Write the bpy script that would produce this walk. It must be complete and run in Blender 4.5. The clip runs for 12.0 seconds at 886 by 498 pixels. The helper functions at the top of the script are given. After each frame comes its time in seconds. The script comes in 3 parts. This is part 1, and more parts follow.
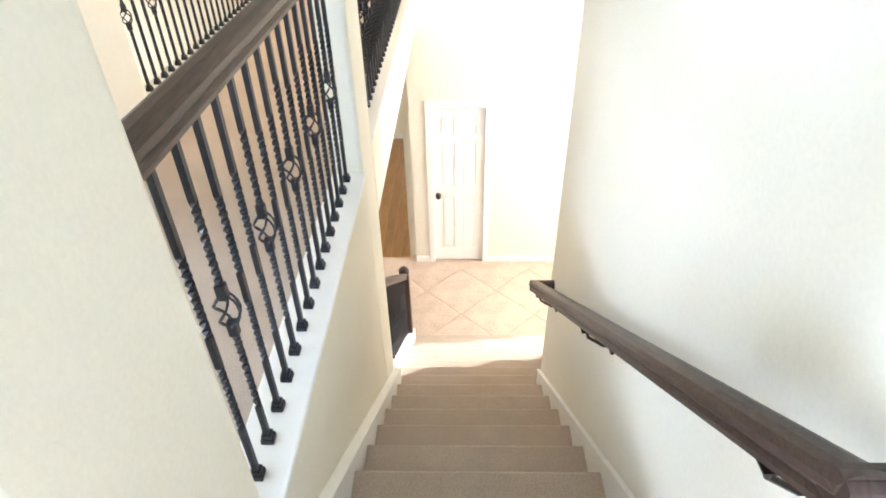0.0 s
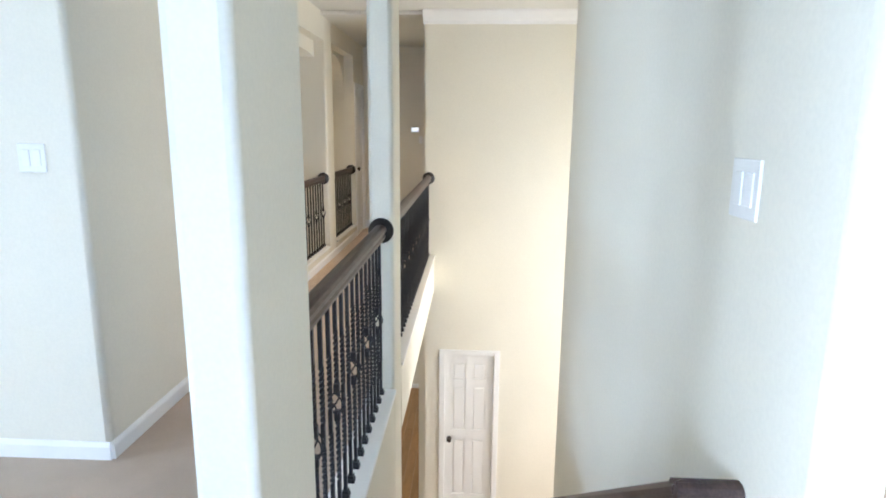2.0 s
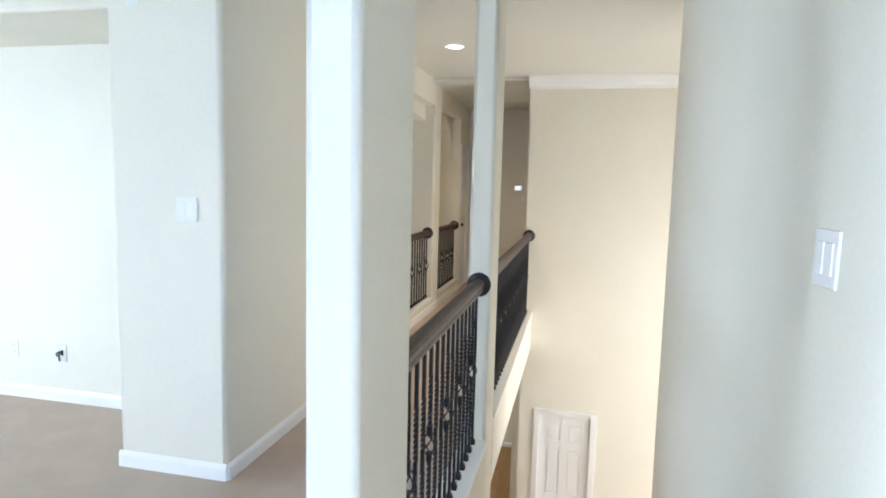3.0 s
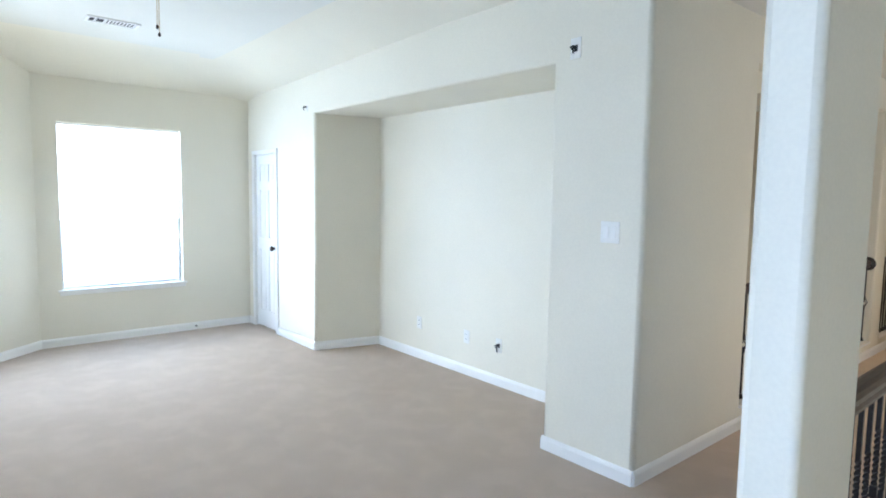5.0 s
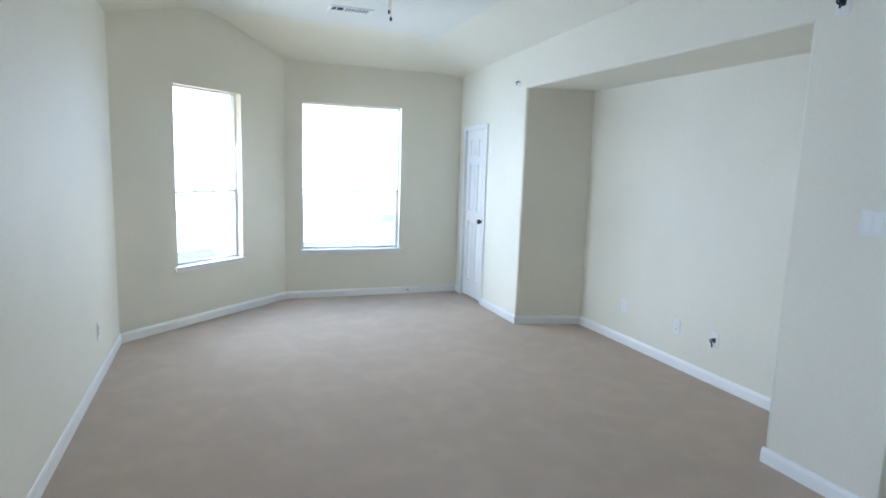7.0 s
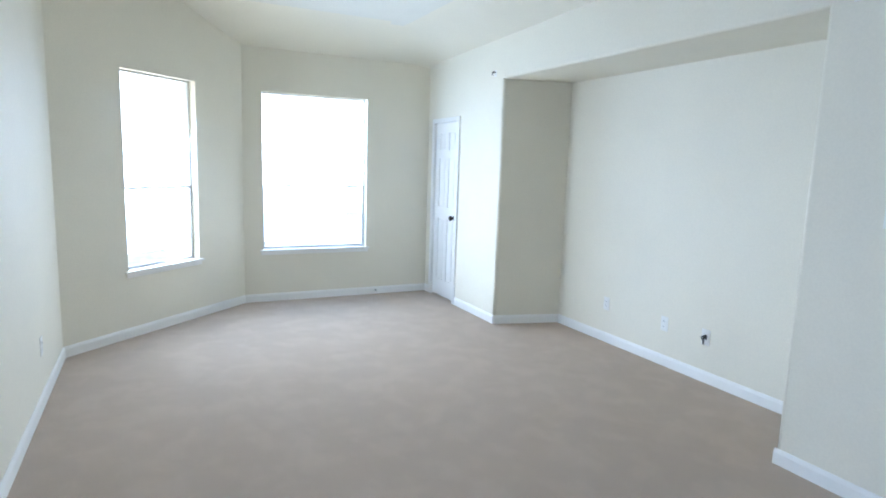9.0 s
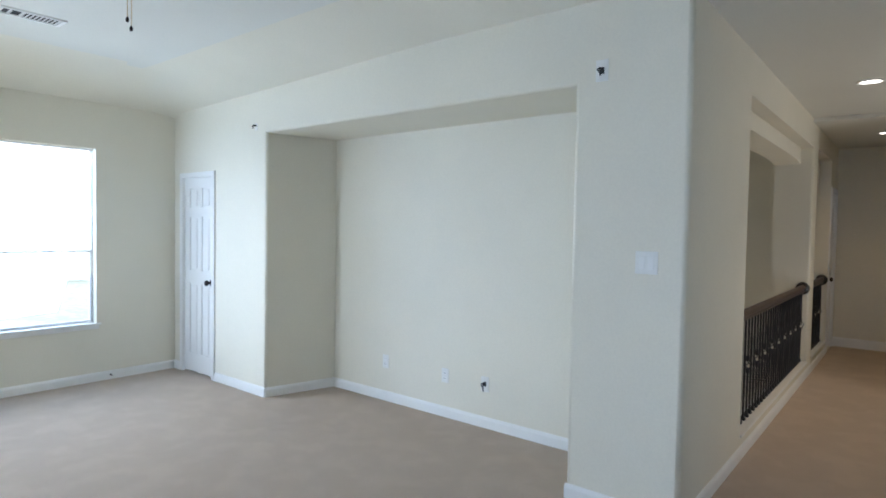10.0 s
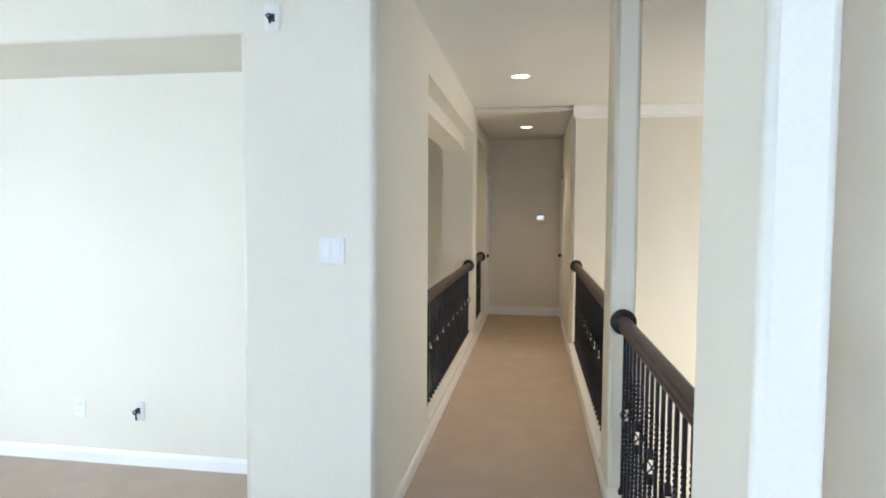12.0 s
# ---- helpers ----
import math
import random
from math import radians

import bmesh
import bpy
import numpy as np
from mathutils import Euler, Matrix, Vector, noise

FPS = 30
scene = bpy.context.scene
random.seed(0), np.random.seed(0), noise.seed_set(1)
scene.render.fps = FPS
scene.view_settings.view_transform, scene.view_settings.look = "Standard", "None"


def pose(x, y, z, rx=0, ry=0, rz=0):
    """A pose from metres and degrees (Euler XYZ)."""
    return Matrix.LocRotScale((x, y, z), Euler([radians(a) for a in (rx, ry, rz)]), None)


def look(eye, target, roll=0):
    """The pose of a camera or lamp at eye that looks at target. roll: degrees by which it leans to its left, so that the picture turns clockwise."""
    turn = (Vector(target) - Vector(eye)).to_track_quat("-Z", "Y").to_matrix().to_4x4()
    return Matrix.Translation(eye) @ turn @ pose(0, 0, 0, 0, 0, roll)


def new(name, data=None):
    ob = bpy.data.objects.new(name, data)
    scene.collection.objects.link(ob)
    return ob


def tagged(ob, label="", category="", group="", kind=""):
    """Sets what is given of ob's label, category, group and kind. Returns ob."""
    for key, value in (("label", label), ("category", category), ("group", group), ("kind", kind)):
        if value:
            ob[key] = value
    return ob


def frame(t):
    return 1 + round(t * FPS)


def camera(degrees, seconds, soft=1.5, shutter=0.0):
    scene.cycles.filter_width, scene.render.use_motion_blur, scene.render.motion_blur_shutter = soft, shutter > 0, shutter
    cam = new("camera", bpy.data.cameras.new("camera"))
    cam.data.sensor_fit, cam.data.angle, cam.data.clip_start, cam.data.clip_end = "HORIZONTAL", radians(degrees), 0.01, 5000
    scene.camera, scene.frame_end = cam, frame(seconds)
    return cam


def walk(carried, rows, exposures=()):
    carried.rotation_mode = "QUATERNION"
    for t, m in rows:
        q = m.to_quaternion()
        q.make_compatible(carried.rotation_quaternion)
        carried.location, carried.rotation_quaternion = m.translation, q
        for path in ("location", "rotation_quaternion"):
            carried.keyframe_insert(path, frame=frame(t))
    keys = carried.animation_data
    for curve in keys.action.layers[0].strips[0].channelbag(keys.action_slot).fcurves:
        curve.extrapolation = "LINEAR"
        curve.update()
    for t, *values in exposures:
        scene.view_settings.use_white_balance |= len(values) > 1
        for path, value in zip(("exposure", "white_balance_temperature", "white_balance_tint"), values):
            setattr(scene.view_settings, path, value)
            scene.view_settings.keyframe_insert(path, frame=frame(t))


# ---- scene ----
cam = camera(74.0, 12.0, soft=1.8)
PATH = [
    (0, (0.472, 4.853, 1.342), (0.420, 6.460, 0.152), -1.33),
    (0.5, (0.522, 4.600, 1.422), (0.451, 6.337, 0.433), -1.05),
    (1, (0.499, 4.427, 1.442), (0.445, 6.270, 0.667), -1.23),
    (1.5, (0.473, 4.242, 1.453), (0.420, 6.161, 0.892), -0.70),
    (2, (0.450, 4.142, 1.466), (0.361, 6.101, 1.071), 0.52),
    (2.5, (0.493, 4.024, 1.516), (0.265, 5.991, 1.230), 1.01),
    (2.7, (0.483, 4.024, 1.506), (0.183, 5.986, 1.262), 1.21),
    (4.5, (0.546, 3.630, 1.445), (-0.743, 5.153, 1.310), 1.52),
    (5, (0.489, 3.764, 1.515), (-1.031, 5.052, 1.340), 0.88),
    (5.5, (0.497, 3.773, 1.540), (-1.191, 4.832, 1.368), 0.42),
    (6, (0.476, 3.752, 1.547), (-1.305, 4.646, 1.385), 0.51),
    (6.5, (0.464, 3.744, 1.545), (-1.373, 4.509, 1.348), 1.20),
    (7, (0.433, 3.744, 1.536), (-1.417, 4.452, 1.257), 1.83),
    (7.2, (0.388, 3.734, 1.532), (-1.458, 4.435, 1.212), 1.82),
    (8.8, (0.095, 3.599, 1.509), (-1.683, 4.454, 1.184), 1.99),
    (9, (0.072, 3.585, 1.504), (-1.702, 4.464, 1.219), 1.82),
    (9.5, (-0.029, 3.604, 1.496), (-1.697, 4.692, 1.317), 1.85),
    (10, (-0.260, 3.506, 1.504), (-1.518, 5.059, 1.431), 0.97),
    (10.5, (-0.263, 3.522, 1.518), (-1.140, 5.319, 1.484), -0.04),
    (11, (-0.333, 3.707, 1.491), (-0.975, 5.600, 1.421), -0.05),
    (11.5, (-0.396, 3.868, 1.484), (-0.850, 5.814, 1.385), 0.35),
    (12, (-0.461, 4.016, 1.496), (-0.767, 5.990, 1.383), 0.35),
]
walk(cam, [(t, look(eye, target, roll)) for t, eye, target, roll in PATH],
     [(0, 1.0, 5900, 13), (1, 0.7, 5650, 13), (2, 0.25, 5500, 12), (2.7, 0.15, 5600, 12), (4.3, 0.0, 5600, 12), (5.5, -0.5, 5600, 12), (7, -0.85, 5550, 12), (8.8, -0.55, 5500, 12), (9, -0.6, 5500, 12), (9.5, -0.84, 5550, 12), (10, -0.9, 5600, 12), (10.5, -0.6, 5750, 12), (11, -0.27, 5750, 12), (12, -0.03, 5750, 12)])

# ---- world, daylight, lamps ----
world = bpy.data.worlds.new("sky")
scene.world = world
world.use_nodes = True
wn = world.node_tree.nodes
sky = wn.new("ShaderNodeTexSky")
sky.sky_type, sky.sun_disc = "NISHITA", False
sky.sun_elevation, sky.sun_rotation = radians(42), radians(63)
wn["Background"].inputs[1].default_value = 0.15
world.node_tree.links.new(sky.outputs[0], wn["Background"].inputs[0])
sun = new("sun", bpy.data.lights.new("sun", "SUN"))
sun.data.energy, sun.data.angle, sun.data.color = 3.0, radians(0.5), (1.0, 0.95, 0.88)
sun.matrix_world = look((30, 24, 30), (0, 9, 0))


def daylight(name, place, toward, width, height, watts, color=(0.482, 0.69, 0.985)):
    """An area lamp at a wall opening, standing in for the light that enters there."""
    lamp = new(name, bpy.data.lights.new(name, "AREA"))
    lamp.data.shape, lamp.data.size, lamp.data.size_y = "RECTANGLE", width, height
    lamp.data.energy, lamp.data.color = watts, color
    lamp.matrix_world = look(place, toward)
    return lamp


daylight("daylight_bay", (-5.72, 3.53, 1.38), (-4.18, 4.81, 0.55), 0.95, 1.7, 46)
daylight("ground_light_bay", (-5.72, 3.53, 1.30), (-3.6, 6.3, 2.0), 0.95, 1.6, 28, (1.0, 0.97, 0.82))
daylight("daylight_west", (-6.45, 5.17, 1.38), (-2.85, 6.5, -0.2), 1.25, 1.7, 54)
daylight("ground_light_west", (-6.45, 5.17, 1.30), (-2.85, 5.17, 3.0), 1.25, 1.6, 15, (1.0, 0.97, 0.82))
daylight("daylight_landing", (0.2, 2.84, 1.4), (0.1, 6.0, 0.9), 1.15, 1.6, 38, (0.53, 0.71, 1.0))
daylight("daylight_foyer", (3.27, 9.35, -0.2), (0.0, 9.1, -1.2), 1.7, 4.0, 92, (1.0, 0.91, 0.78))
daylight("daylight_study", (3.55, 5.6, 1.4), (1.0, 6.0, 1.0), 1.6, 1.6, 55, (1.0, 0.95, 0.86))
# added warm fill at an unseen opening, brightening passage and living space
daylight("fill_living", (-5.80, 11.5, -0.9), (-0.5, 12.6, -1.6), 2.2, 1.6, 30, (1.0, 0.86, 0.66))


# ---- materials ----
def material(name, color, rough=0.6, metal=0.0, fine=0.0, fine_scale=300.0, coarse=0.0, coarse_scale=2.0, bump=0.0,
             bump_scale=200.0, spec=0.5, warp=None, island=0.0, patch=0.0):
    m = bpy.data.materials.new(name)
    m.use_nodes = True
    nt = m.node_tree
    n, link = nt.nodes, nt.links.new
    b = n["Principled BSDF"]
    b.inputs["Roughness"].default_value, b.inputs["Metallic"].default_value = rough, metal
    b.inputs["Specular IOR Level"].default_value = spec
    co = n.new("ShaderNodeTexCoord")
    src = co.outputs["Object"]
    if warp:
        mp = n.new("ShaderNodeMapping")
        mp.inputs["Scale"].default_value = warp
        link(src, mp.inputs[0])
        src = mp.outputs[0]
    rgb = n.new("ShaderNodeRGB")
    rgb.outputs[0].default_value = (*color, 1)
    out = rgb.outputs[0]
    for amount, scale, detail in ((coarse, coarse_scale, 3.0), (fine, fine_scale, 2.0)):
        if amount:
            t = n.new("ShaderNodeTexNoise")
            t.inputs["Scale"].default_value, t.inputs["Detail"].default_value = scale, detail
            link(src, t.inputs["Vector"])
            r = n.new("ShaderNodeMapRange")
            r.inputs[1].default_value, r.inputs[2].default_value = 0.3, 0.7
            r.inputs[3].default_value, r.inputs[4].default_value = 1 - amount, 1 + amount
            link(t.outputs[0], r.inputs[0])
            mul = n.new("ShaderNodeVectorMath")
            mul.operation = "SCALE"
            link(out, mul.inputs[0])
            link(r.outputs[0], mul.inputs["Scale"])
            out = mul.outputs[0]
    if patch:
        t = n.new("ShaderNodeTexNoise")
        t.inputs["Scale"].default_value, t.inputs["Detail"].default_value, t.inputs["Distortion"].default_value = 4.6, 6.0, 0.2
        link(src, t.inputs["Vector"])
        r = n.new("ShaderNodeMapRange")
        r.interpolation_type = "SMOOTHSTEP"
        r.inputs[1].default_value, r.inputs[2].default_value = 0.43, 0.65
        r.inputs[3].default_value, r.inputs[4].default_value = 1 - patch * 0.3, 1 + patch
        link(t.outputs[0], r.inputs[0])
        mul = n.new("ShaderNodeVectorMath")
        mul.operation = "SCALE"
        link(out, mul.inputs[0])
        link(r.outputs[0], mul.inputs["Scale"])
        out = mul.outputs[0]
    if island:
        oi = n.new("ShaderNodeObjectInfo")
        r = n.new("ShaderNodeMapRange")
        r.inputs[3].default_value, r.inputs[4].default_value = 1 - island, 1 + island
        link(oi.outputs["Random"], r.inputs[0])
        mul = n.new("ShaderNodeVectorMath")
        mul.operation = "SCALE"
        link(out, mul.inputs[0])
        link(r.outputs[0], mul.inputs["Scale"])
        out = mul.outputs[0]
    link(out, b.inputs["Base Color"])
    if bump:
        t = n.new("ShaderNodeTexNoise")
        t.inputs["Scale"].default_value, t.inputs["Detail"].default_value = bump_scale, 3.0
        link(src, t.inputs["Vector"])
        bp = n.new("ShaderNodeBump")
        bp.inputs["Strength"].default_value, bp.inputs["Distance"].default_value = bump, 0.004
        link(t.outputs[0], bp.inputs["Height"])
        link(bp.outputs[0], b.inputs["Normal"])
    return m


PAINT = material("cream_wall_paint", (0.79, 0.745, 0.62), 0.62, coarse=0.025, coarse_scale=1.3, fine=0.02, fine_scale=90, bump=0.10, bump_scale=140, spec=0.35)
CEIL = material("ceiling_paint", (0.75, 0.735, 0.665), 0.8, coarse=0.02, coarse_scale=1.1, fine=0.02, fine_scale=120, bump=0.35, bump_scale=110, spec=0.2)
TRIM = material("white_trim_paint", (0.85, 0.84, 0.80), 0.35, coarse=0.02, coarse_scale=3, bump=0.05, bump_scale=40)
CARPET = material("beige_carpet", (0.50, 0.408, 0.322), 0.95, patch=0.055, coarse=0.03, coarse_scale=0.9, fine=0.16, fine_scale=260, bump=0.9, bump_scale=300, spec=0.1)
WOOD = material("dark_stained_wood", (0.052, 0.032, 0.026), 0.42, fine=0.35, fine_scale=30, coarse=0.2, coarse_scale=4, warp=(6, 0.6, 6), spec=0.35)
EBONY = material("near_black_wood", (0.016, 0.014, 0.016), 0.35, fine=0.2, fine_scale=30)
IRON = material("black_wrought_iron", (0.034, 0.035, 0.041), 0.42, metal=0.6, fine=0.2, fine_scale=200, bump=0.1, bump_scale=200)
BRONZE = material("dark_bronze", (0.06, 0.05, 0.045), 0.3, metal=1.0, fine=0.1, fine_scale=60)
VINYL = material("white_window_vinyl", (0.88, 0.88, 0.86), 0.6, fine=0.01, fine_scale=40)
# translucency added to lighten the backlit frames, standing in for window glare
VINYL.node_tree.nodes["Principled BSDF"].inputs["Transmission Weight"].default_value = 0.3
PLASTIC = material("white_plastic", (0.82, 0.81, 0.76), 0.35, fine=0.02, fine_scale=50)
# near-black colour for the shade in hollows, and for black cables
DARK = material("hollow_shade_and_cable", (0.03, 0.03, 0.03), 0.8, fine=0.1, fine_scale=50)
BRASS = material("brass", (0.55, 0.38, 0.16), 0.3, metal=1.0, fine=0.1, fine_scale=60)
BLADE = material("fan_blade_wood", (0.16, 0.07, 0.04), 0.4, fine=0.2, fine_scale=20, warp=(1, 8, 1))
TILE = material("foyer_tile", (0.57, 0.44, 0.335), 0.4, coarse=0.14, coarse_scale=5, fine=0.08, fine_scale=40, bump=0.1, bump_scale=30, island=0.04)
GROUT = material("grout", (0.60, 0.465, 0.35), 0.9, fine=0.1, fine_scale=80)
PLANK = material("oak_plank", (0.42, 0.23, 0.09), 0.35, coarse=0.12, coarse_scale=3, fine=0.15, fine_scale=25, warp=(8, 0.8, 8), island=0.12)
GROUND = material("lawn_and_concrete", (0.40, 0.42, 0.34), 0.9, coarse=0.3, coarse_scale=0.15, fine=0.2, fine_scale=3)

GLASS = bpy.data.materials.new("window_glass")
GLASS.use_nodes = True
gb = GLASS.node_tree.nodes["Principled BSDF"]
gb.inputs["Base Color"].default_value, gb.inputs["Roughness"].default_value = (1, 1, 1, 1), 0.0
gb.inputs["Transmission Weight"].default_value, gb.inputs["IOR"].default_value = 1.0, 1.02


def glowing(name, color, strength):
    m = bpy.data.materials.new(name)
    m.use_nodes = True
    b = m.node_tree.nodes["Principled BSDF"]
    b.inputs["Emission Color"].default_value, b.inputs["Emission Strength"].default_value = (*color, 1), strength
    return m


LAMP = glowing("lit_lamp_glass", (1.0, 0.88, 0.70), 9.0)
SCREEN = glowing("lit_display", (0.85, 0.92, 1.0), 1.0)


# ---- building helpers ----
def finish(name, bm, mat, parent=None, label="", smooth=False):
    mesh = bpy.data.meshes.new(name)
    bmesh.ops.recalc_face_normals(bm, faces=bm.faces)
    if smooth:
        for f in bm.faces:
            f.smooth = True
    bm.to_mesh(mesh)
    bm.free()
    mesh.materials.append(mat)
    ob = new(name, mesh)
    if parent:
        ob.parent = parent
    if label:
        ob["label"] = label
    return ob


def part(name, bm, mat, parent, label="", smooth=False):
    return finish(name, bm, mat, parent, label, smooth)


def structure(name, bm, mat, label, category, smooth=False):
    return tagged(finish(name, bm, mat, smooth=smooth), label, category, kind="structure")


def thing(name, label, category, group="", m=None):
    ob = new(name)
    ob.empty_display_size = 0.1
    if m is not None:
        ob.matrix_world = m
    return tagged(ob, label, category, group)


def box(bm, x0, x1, y0, y1, z0, z1, bevel=0.0, m=None):
    vs = [bm.verts.new((x, y, z)) for z in (z0, z1) for x, y in ((x0, y0), (x1, y0), (x1, y1), (x0, y1))]
    fs = [bm.faces.new([vs[i] for i in q]) for q in ((3, 2, 1, 0), (4, 5, 6, 7), (0, 1, 5, 4), (1, 2, 6, 5), (2, 3, 7, 6), (3, 0, 4, 7))]
    if bevel:
        es = list({e for f in fs for e in f.edges})
        r = bmesh.ops.bevel(bm, geom=es, offset=bevel, segments=2, affect="EDGES", profile=0.5)
        vs = [v for v in {v for f in r["faces"] for v in f.verts} | set(v for v in vs if v.is_valid)]
    if m is not None:
        bmesh.ops.transform(bm, matrix=m, verts=[v for v in vs if v.is_valid])
    return bm


def boxes(*items, bevel=0.0):
    bm = bmesh.new()
    for b in items:
        box(bm, *b, bevel=bevel)
    return bm


def prism(bm, poly, z0, z1, round_at=(), r=0.02):
    """An upright prism over a plan outline; corners listed in round_at get a bullnose."""
    lo, hi = [bm.verts.new((x, y, z0)) for x, y in poly], [bm.verts.new((x, y, z1)) for x, y in poly]
    k = len(poly)
    bm.faces.new(lo[::-1]), bm.faces.new(hi)
    for i in range(k):
        bm.faces.new((lo[i], lo[(i + 1) % k], hi[(i + 1) % k], hi[i]))
    es = [e for i in round_at for e in lo[i].link_edges if e.other_vert(lo[i]) is hi[i]]
    if es:
        out = bmesh.ops.bevel(bm, geom=es, offset=r, segments=5, affect="EDGES", profile=0.5)
        for f in out["faces"]:
            f.smooth = True
    return bm


def rect(x0, x1, y0, y1):
    return [(x0, y0), (x1, y0), (x1, y1), (x0, y1)]


def extrude_profile(bm, prof, a, b, side, up=(0, 0, 1)):
    """Sweeps a closed profile of (across, height) points straight from a to b."""
    a, b, side, up = Vector(a), Vector(b), Vector(side), Vector(up)
    r0 = [bm.verts.new(a + side * u + up * v) for u, v in prof]
    r1 = [bm.verts.new(b + side * u + up * v) for u, v in prof]
    k = len(prof)
    for i in range(k):
        bm.faces.new((r0[i], r0[(i + 1) % k], r1[(i + 1) % k], r1[i]))
    bm.faces.new(r0[::-1]), bm.faces.new(r1)
    return bm


def lathe(bm, prof, m, n=20):
    """Turns (radius, height) points round the z axis of m."""
    rings = [[bm.verts.new(m @ Vector((r * math.cos(2 * math.pi * i / n), r * math.sin(2 * math.pi * i / n), h))) for i in range(n)] for r, h in prof]
    for a, b in zip(rings, rings[1:]):
        for i in range(n):
            bm.faces.new((a[i], a[(i + 1) % n], b[(i + 1) % n], b[i]))
    bm.faces.new(rings[0][::-1]), bm.faces.new(rings[-1])
    return bm


def tube(bm, pts, r, n=5):
    rings = []
    for i, p in enumerate(pts):
        d = (Vector(pts[min(i + 1, len(pts) - 1)]) - Vector(pts[max(i - 1, 0)])).normalized()
        u = d.orthogonal().normalized()
        if rings and abs(d.z) < 0.99:
            u = (Vector((0, 0, 1)) - d * d.z).normalized()
        v = d.cross(u)
        rings.append([bm.verts.new(Vector(p) + r * (math.cos(2 * math.pi * k / n) * u + math.sin(2 * math.pi * k / n) * v)) for k in range(n)])
    for a, b in zip(rings, rings[1:]):
        for k in range(n):
            bm.faces.new((a[k], a[(k + 1) % n], b[(k + 1) % n], b[k]))
    bm.faces.new(rings[0][::-1]), bm.faces.new(rings[-1])
    return bm


TH = 0.115          # wall thickness
NB = 7.13           # back of the niche
WX, SY = -6.245, 2.95   # west and south walls of the game room
COL = (5.125, 5.535, 7.11, 7.43)   # the two columns beside the stairs
POST = (7.75, 10.69, 11.02, 12.23)  # openings of the hall's west wall
EY = 12.95          # wall at the hall's end
TOP = 2.68          # landing and hall ceiling
LOW = -3.06         # foyer floor
HX, RX0, RX1 = -1.14, -0.066, 0.058   # hall's west face; the stair wall
SX = 0.987          # the stair's east wall
NY = 6.485          # wall with the niche
DY = 10.55          # wall at the foyer's end


def wall_run(a, b, z0, z1, thick, holes=()):
    """A straight wall from a to b, its body on the left of the way; holes are (from, to, bottom, top) along it."""
    bm = bmesh.new()
    a, b = Vector(a), Vector(b)
    length = (b - a).length
    m = Matrix.Translation((a.x, a.y, 0)) @ Matrix.Rotation(math.atan2(b.y - a.y, b.x - a.x), 4, "Z")
    s = 0.0
    for s0, s1, zb, zt in sorted(holes):
        if s0 > s:
            box(bm, s, s0, 0, thick, z0, z1)
        if zb > z0:
            box(bm, s0, s1, 0, thick, z0, zb)
        if zt < z1:
            box(bm, s0, s1, 0, thick, zt, z1)
        s = s1
    if s < length:
        box(bm, s, length, 0, thick, z0, z1)
    bmesh.ops.transform(bm, matrix=m, verts=bm.verts)
    return bm, m


# ---- floors ----
structure("floor", boxes((-6.45, HX, 2.8, 7.2, -0.2, 0), (HX, 3.7, 2.8, 5.05, -0.2, 0), (HX, RX0, 5.05, EY + 0.1, -0.2, 0),
          (SX + TH, 3.7, 5.05, 7.49, -0.2, 0), (1.62, 3.7, 7.49, 8.32, -0.2, 0), (RX0, SX + TH, 5.05, 5.345, -0.2, 0)), CARPET, "beige cut-pile carpet over the whole upper floor", "floor")
structure("floor_foyer", boxes((-6, 3.5, 4.6, 14.4, LOW - 0.2, LOW - 0.012)), GROUT, "grout bed under the foyer tiles", "floor")

# ---- walls of the game room ----
BAY0, BAY1 = (-4.90, SY), (WX, 4.415)
W1 = (0.59, 1.37, 0.553, 2.175)       # window in the angled wall: from, to, bottom, top
W2 = (0.192, 1.320, 0.550, 2.182)     # window in the west wall
bm, M_BAY = wall_run(BAY0, BAY1, -0.2, 3.0, TH + 0.03, [W1])
structure("wall_bay", bm, PAINT, "cream painted wall set at an angle round a window", "wall")
bm, M_WEST = wall_run(BAY1, (WX, 6.60), -0.2, 3.0, TH + 0.03, [W2])
structure("wall_west", bm, PAINT, "cream painted wall with a wide window", "wall")
bm, _ = wall_run((3.7, SY), BAY0, -0.2, 3.0, TH, [(2.9, 4.1, 0.6, 2.2)])
structure("wall_south", bm, PAINT, "plain cream painted wall of the game room", "wall")
bm = boxes((WX, -6.075, NY, NY + TH, -0.2, 3.0), (-6.075, -5.500, NY, NY + TH, 1.965, 3.0), (-5.500, -4.76, NY, NY + TH, -0.2, 3.0))
structure("wall_closet", bm, PAINT, "cream wall round a narrow closet door", "wall")
bm = prism(bmesh.new(), [(-4.76, NY), (-4.64, NY), (-4.48, NB), (-4.48, 7.24), (-4.76, 7.24)], -0.2, 3.0, (1,))
structure("wall_niche_side", bm, PAINT, "cream side wall of the niche with a rounded edge", "wall")
bm = box(bmesh.new(), -4.66, -1.7332, NY, 7.24, 2.292, 3.0)
bmesh.ops.bevel(bm, geom=[e for e in bm.edges if all(abs(v.co.y - NY) < 1e-4 and v.co.z < 2.3 for v in e.verts)], offset=0.018, segments=4, affect="EDGES", profile=0.5)
structure("wall_niche_header", bm, PAINT, "cream header over the wide niche", "wall")
structure("wall_niche_back", boxes((-4.48, -1.70, NB, 7.24, -0.2, 2.292)), PAINT, "cream back wall of the wide television niche", "wall")
